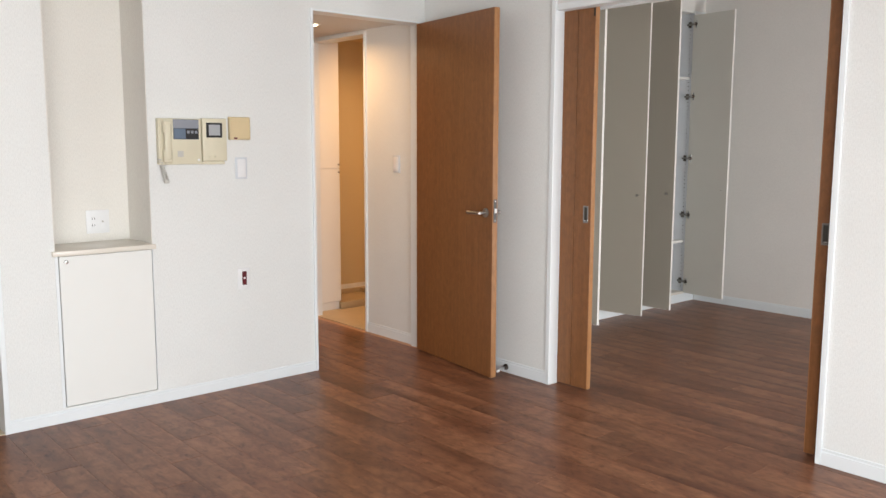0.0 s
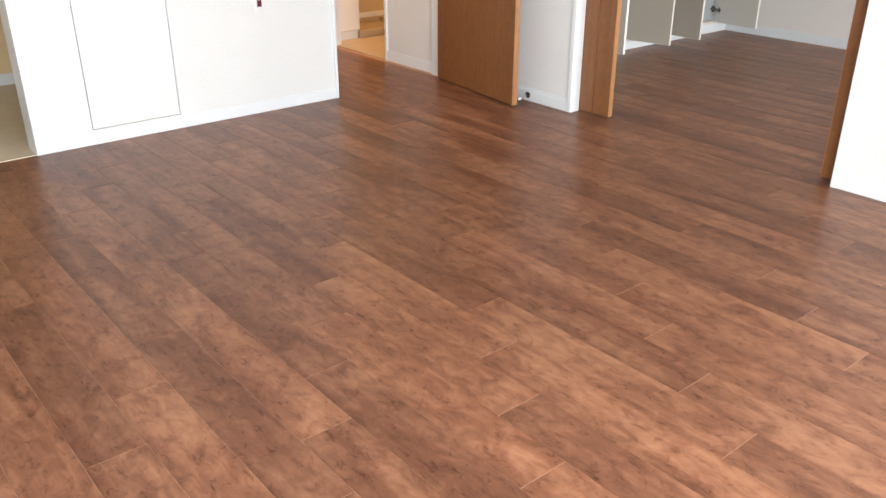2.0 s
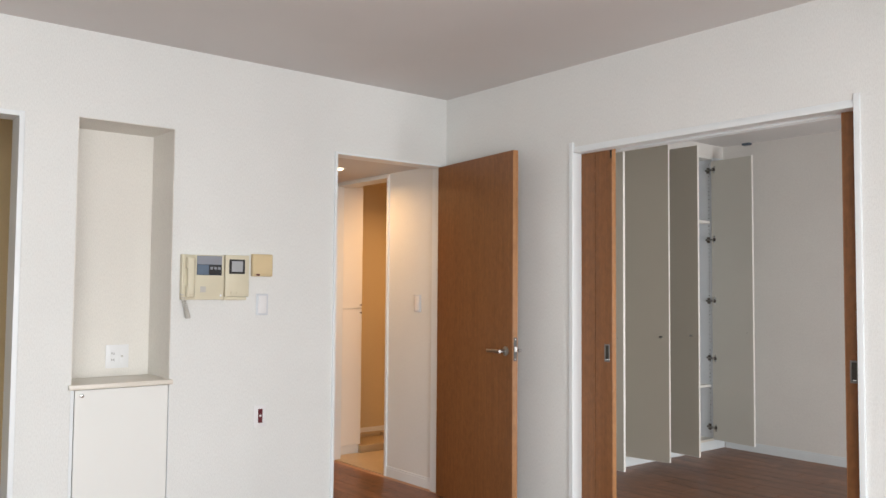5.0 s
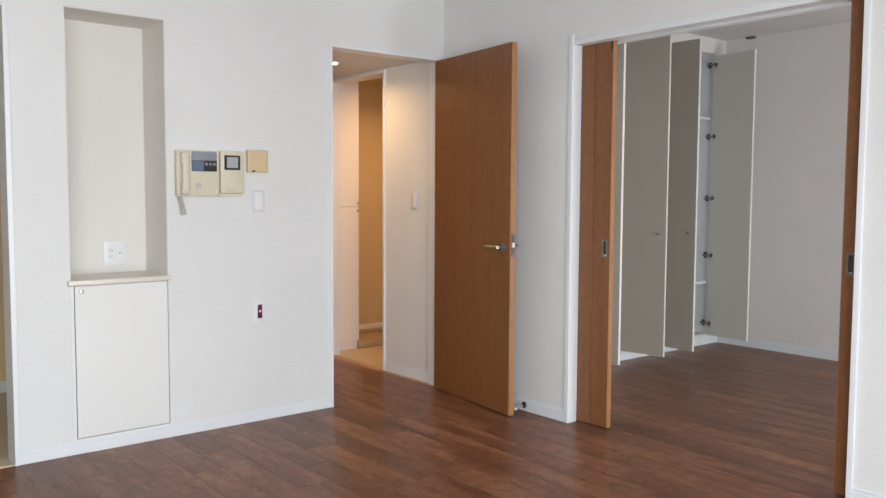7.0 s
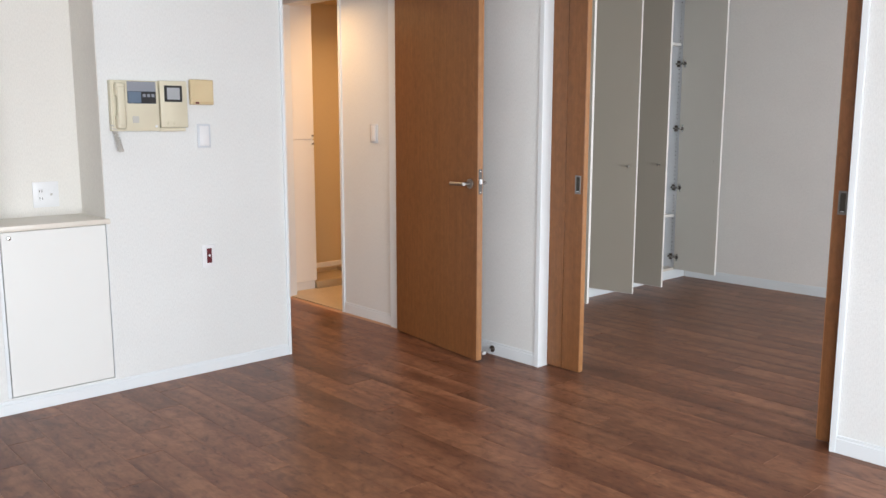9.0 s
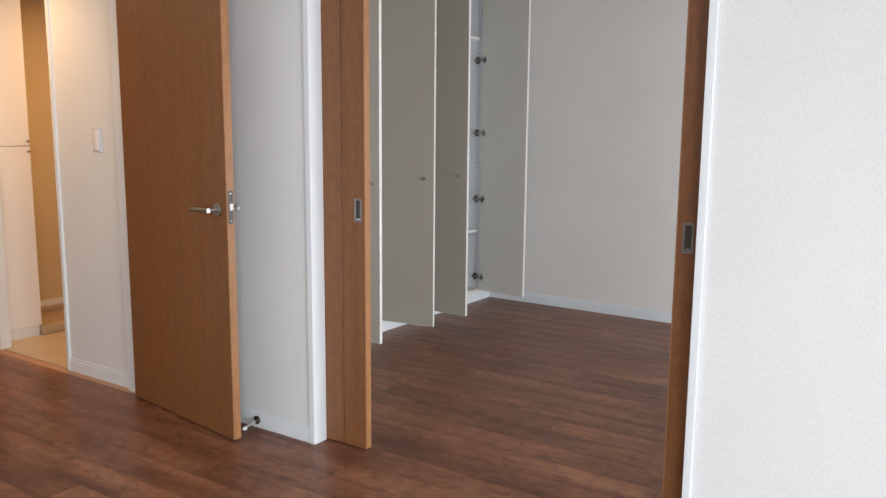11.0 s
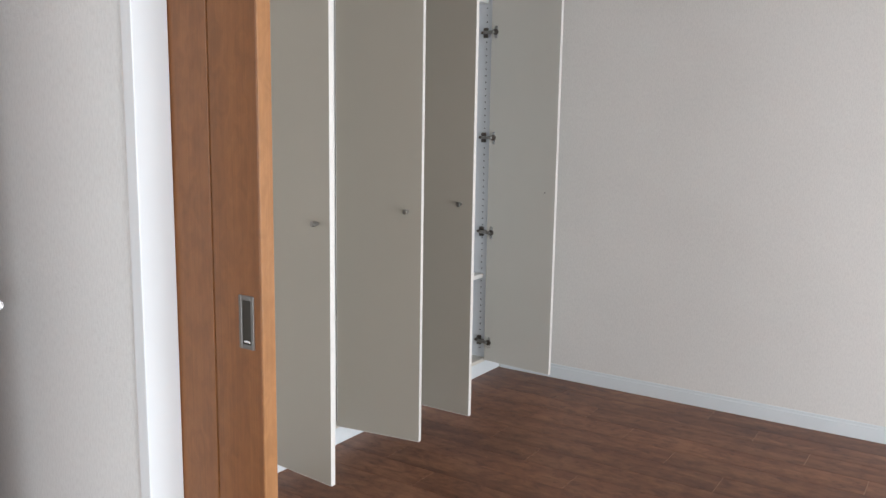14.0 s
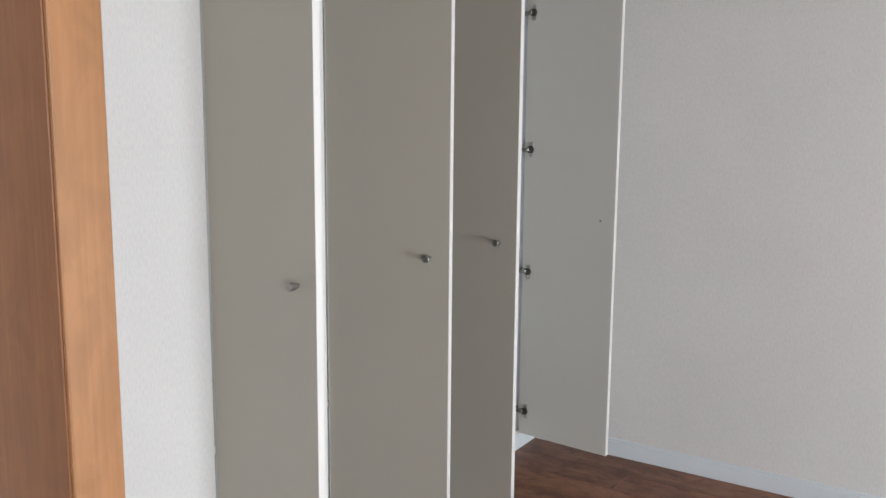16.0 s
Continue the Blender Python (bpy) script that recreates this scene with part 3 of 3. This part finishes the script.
def outlet(m, label):
    """Two-gang plate: a column of two sockets and, beside it, a blank insert with an aerial jack."""
    o = thing("wall_outlet", m, label, "outlet")
    part("plate", boxes((-0.058, 0.058, -0.006, 0, -0.060, 0.060), bevel=0.002, segments=2), WHITE_PLASTIC, o)
    for dx in (-0.023, 0.023):
        part("insert", boxes((dx - 0.0115, dx + 0.0115, -0.0075, -0.006, -0.034, 0.034), bevel=0.0008), WHITE_PLASTIC, o)
    for z in (0.017, -0.017):
        sk = part("socket", boxes((-0.0335, -0.0125, -0.0085, -0.0072, z - 0.013, z + 0.013), bevel=0.0005), WHITE_PLASTIC, o)
        for dx in (-0.0285, -0.0175):
            part("slot", boxes((dx - 0.0012, dx + 0.0012, -0.0091, -0.0083, z - 0.0055, z + 0.0055)), SHADOW_GAP, sk, "dark slot")
    part("jack", rod((0.023, -0.0075, 0.0), (0.023, -0.012, 0.0), 0.0055, sides=16, bevel=0.0008), GREY_PLASTIC, o, "grey aerial jack")
    return o


outlet(pose(-1.952, 0.296, 0.930), "white two-gang power outlet in the niche")
red = thing("wall_outlet", pose(-1.288, 0, 0.599), "white outlet plate with a dark red insert", "outlet")
part("plate", boxes((-0.035, 0.035, -0.006, 0, -0.058, 0.058), bevel=0.002, segments=2), WHITE_PLASTIC, red)
ins = part("insert", boxes((-0.0115, 0.0145, -0.009, -0.006, -0.034, 0.040), bevel=0.001), DARK_RED, red, "dark red socket insert")
part("contact", rod((0.001, -0.009, 0.004), (0.001, -0.0105, 0.004), 0.006, sides=14), WHITE_PLASTIC, ins, "pale round contact")


def light_switch(m, label):
    s = thing("light_switch", m, label, "light switch", "light switches")
    part("plate", boxes((-0.035, 0.035, -0.007, 0, -0.058, 0.058), bevel=0.003, segments=2), SWITCH_PLASTIC, s)
    part("rocker", boxes((-0.024, 0.024, -0.011, -0.007, -0.048, 0.048), bevel=0.002, segments=2), WHITE_PLASTIC, s)
    return s


light_switch(pose(-1.287, 0, 1.200), "white wide-rocker light switch on the wall")
light_switch(pose(0, 0.287, 1.197, 0, 0, -90), "white wide-rocker light switch on the hallway wall")

# ---- door intercom ----
com = thing("intercom", pose(-1.565, 0, 1.230), "yellowed cream intercom with handset and small monitor", "intercom")
part("main_body", boxes((-0.182, 0.044, -0.032, 0, -0.004, 0.226), bevel=0.004, segments=2), CREAM, com)
part("cradle", boxes((-0.176, -0.116, -0.036, -0.030, 0.004, 0.222), bevel=0.002), CREAM, com)
hs = bmesh.new()
box_into(hs, -0.168, -0.124, -0.066, -0.034, 0.150, 0.214, 0.010, 3)
box_into(hs, -0.168, -0.124, -0.066, -0.034, 0.006, 0.070, 0.010, 3)
box_into(hs, -0.164, -0.128, -0.070, -0.048, 0.020, 0.200, 0.009, 3)
part("handset", hs, CREAM, com, "yellowed telephone handset")
scr = part("label_panel", boxes((-0.105, 0.030, -0.0345, -0.030, 0.122, 0.222), bevel=0.001), BLUE_GREY, com, "dark blue-grey button panel")
part("strip", boxes((-0.105, 0.030, -0.0352, -0.034, 0.178, 0.221), bevel=0.0005), BLUE_LIGHT, scr, "lighter grey upper strip")
part("display", boxes((-0.100, -0.042, -0.0352, -0.034, 0.126, 0.174), bevel=0.0005), BLUE_DISPLAY, scr, "grey-blue display")
keys = part("key_field", boxes((-0.040, 0.029, -0.0352, -0.034, 0.124, 0.176), bevel=0.0005), BLACK, scr, "black key field")
for k in range(3):
    part("key", boxes((-0.034 + 0.021 * k, -0.020 + 0.021 * k, -0.0366, -0.035, 0.152, 0.166), bevel=0.0006), BLUE_LIGHT, keys)
part("speaker_grille", boxes((-0.085, -0.055, -0.0335, -0.031, 0.034, 0.064), bevel=0.0006), GREY_PLASTIC, com, "small square speaker grille")
part("call_lamp", rod((0.026, -0.032, 0.018), (0.026, -0.035, 0.018), 0.006, sides=16, bevel=0.001), WHITE_PLASTIC, com, "white call button")
mon = part("monitor_unit", boxes((0.050, 0.184, -0.036, 0, 0.012, 0.230), bevel=0.004, segments=2), CREAM, com)
bez = part("bezel", boxes((0.070, 0.158, -0.039, -0.035, 0.132, 0.208), bevel=0.001), BLACK, mon, "black monitor bezel")
part("screen", boxes((0.083, 0.145, -0.0398, -0.0385, 0.143, 0.198)), SCREEN, mon, "grey monitor glass")
for k in range(2):
    part("knob", rod((0.085 + 0.030 * k, -0.036, 0.032), (0.085 + 0.030 * k, -0.040, 0.032), 0.007, sides=16, bevel=0.001), CREAM, mon)
part("lower_lip", boxes((0.046, 0.176, -0.024, 0, -0.006, 0.011), bevel=0.002), CREAM, com)
pts = []
for k in range(150):
    u = k / 149
    a = u * 2 * math.pi * 18
    cx = -0.176 + 0.030 * u + 0.012 * math.sin(u * 3)
    cz = 0.030 - 0.125 * math.sin(u * math.pi * 0.62)
    pts.append((cx + 0.010 * math.cos(a), -0.024 + 0.010 * math.sin(a), cz))
part("cord", tube(pts, 0.0036, 6), GREY_PLASTIC, com, "grey coiled handset cord")
aux = thing("intercom_box", pose(-1.297, 0, 1.411), "aged yellow plastic box beside the intercom", "alarm box")
part("body", boxes((-0.060, 0.060, -0.026, 0, -0.060, 0.060), bevel=0.005, segments=2), YELLOW, aux)
part("cover", boxes((-0.055, 0.055, -0.029, -0.025, -0.050, 0.055), bevel=0.002), YELLOW, aux)
part("button", boxes((-0.038, -0.020, -0.032, -0.027, -0.056, -0.047), bevel=0.001), DARK_RED, aux, "small dark button")

# ---- hanging rail at the ceiling line ----
rail = thing("hanging_rail", pose(0, -2.64, 2.478), "thin dark metal hanging rail with hooks below the ceiling", "rail")
part("bar", boxes((-0.020, -0.001, SOUTH + 2.66, 0.02, 0.008, 0.022), bevel=0.002), DARK_METAL, rail)
for k in range(4):
    y = -0.005 - 0.024 * k
    part("hook", tube([(-0.010, y, 0.010), (-0.012, y, -0.008), (-0.016, y, -0.018), (-0.022, y, -0.020), (-0.026, y, -0.014)], 0.0028, 8), DARK_METAL, rail, "small dark hook")

# ---- hall and washroom ----
dl = thing("downlight", pose(-0.414, 0.646, 2.102), "small recessed warm downlight in the hallway ceiling", "downlight")
part("ring", rod((0, 0, -0.004), (0, 0, 0), 0.055, sides=32, bevel=0.001), WHITE, dl)
part("bulb", rod((0, 0, -0.012), (0, 0, -0.004), 0.030, 0.036, sides=24), LAMP, dl, "glowing warm lamp")
tall = thing("tall_cabinet", pose(0.205, 1.40, 0.004), "tall white washroom cabinet with two doors", "cabinet")
part("body", boxes((-0.140, 0.090, 0.018, 0.475, 0.066, 2.19)), MELAMINE, tall)
part("kick", boxes((-0.140, 0.086, 0.020, 0.475, 0, 0.062)), MELAMINE, tall)
for z0, z1, kz in ((0.068, 1.128, 1.10), (1.134, 2.18, 1.16)):
    d = part("door", boxes((-0.140, 0.090, 0, 0.0165, z0, z1), bevel=0.0015), MELAMINE, tall)
    part("knob", rod((0.074, 0, kz), (0.074, -0.016, kz), 0.005, 0.008, sides=14), STEEL, d, "small steel knob")
tray = thing("washer_tray", pose(0.62, 1.63, 0.004), "beige washing machine tray on the washroom floor", "tray")
part("base", boxes((-0.33, 0.32, -0.23, 0.25, 0, 0.025), bevel=0.004, segments=2), PAN, tray)
part("rim", boxes((-0.33, 0.32, -0.24, -0.20, 0.0, 0.058), (-0.33, 0.32, 0.22, 0.26, 0, 0.058), (-0.33, -0.29, -0.20, 0.22, 0, 0.058), (0.18, 0.32, -0.20, 0.22, 0, 0.058), bevel=0.006, segments=2), PAN, tray)
tagged(new("baseboard_washroom", mesh_of("baseboard_washroom", boxes((0.29, 1.6, 1.892, 1.9, 0.004, 0.10), bevel=0.001), MELAMINE)), "cream washroom baseboard", "baseboard", "", "structure")

# ---- floorboards ----
floor = structure("floor", boxes((WEST, EAST, SOUTH, 0.10, -0.05, -0.0009), (-0.97, 0.0, 0.10, 2.6, -0.05, -0.0009)), GAP, "brown wood-look floorboards, semi-gloss, laid in staggered rows", "floor")
BW, BL, STEP = 0.1450, 0.909, 0.22725
board_meshes = {}


def board_data(w, l):
    key = (round(w, 3), round(l, 3))
    if key not in board_meshes:
        a, b, c = w / 2 - 0.0004, l / 2 - 0.0007, 0.0004
        vs = [(-a, -b, -0.004), (a, -b, -0.004), (a, b, -0.004), (-a, b, -0.004), (-a, -b, -c), (a, -b, -c), (a, b, -c), (-a, b, -c),
              (-a + c, -b + 2 * c, 0), (a - c, -b + 2 * c, 0), (a - c, b - 2 * c, 0), (-a + c, b - 2 * c, 0)]
        fs = [(8, 9, 10, 11)] + [(i, (i + 1) % 4, (i + 1) % 4 + 4, i + 4) for i in range(4)] + [(i + 4, (i + 1) % 4 + 4, (i + 1) % 4 + 8, i + 8) for i in range(4)]
        me = bpy.data.meshes.new("floorboard")
        me.from_pydata(vs, [], fs)
        me.materials.append(FLOOR_WOOD)
        board_meshes[key] = me
    return board_meshes[key]


far_v, far_f = [], []
for i in range(-38, 34):
    xa, xb = max(-1.640 + BW * i, WEST), min(-1.640 + BW * (i + 1), EAST)
    if xb - xa < 0.01:
        continue
    mid = (xa + xb) / 2
    top = 2.6 if -0.97 < mid < 0.0 else 0.0
    if mid > 0.05:
        top = -0.18
    start = (-2.875 + STEP * i + (0.17 if i >= 5 else 0.0)) % BL - 9 * BL
    k = 0
    while start + k * BL < top:
        ya, yb = max(start + k * BL, SOUTH), min(start + (k + 1) * BL, top)
        k += 1
        if yb - ya < 0.01:
            continue
        me = board_data(xb - xa, yb - ya)
        if mid > -3.6 and yb > -3.8:
            ob = new("floorboard", me)
            ob.parent = floor
            ob.location = (mid, (ya + yb) / 2, 0)
        else:
            base = len(far_v)
            far_v += [(v.co.x + mid, v.co.y + (ya + yb) / 2, v.co.z) for v in me.vertices]
            far_f += [tuple(base + n for n in p.vertices) for p in me.polygons]
rest = bpy.data.meshes.new("floorboards_rest")
rest.from_pydata(far_v, [], far_f)
rest.materials.append(FLOOR_WOOD)
rest_ob = tagged(new("floorboards_rest", rest), kind="stuff")
rest_ob.parent = floor
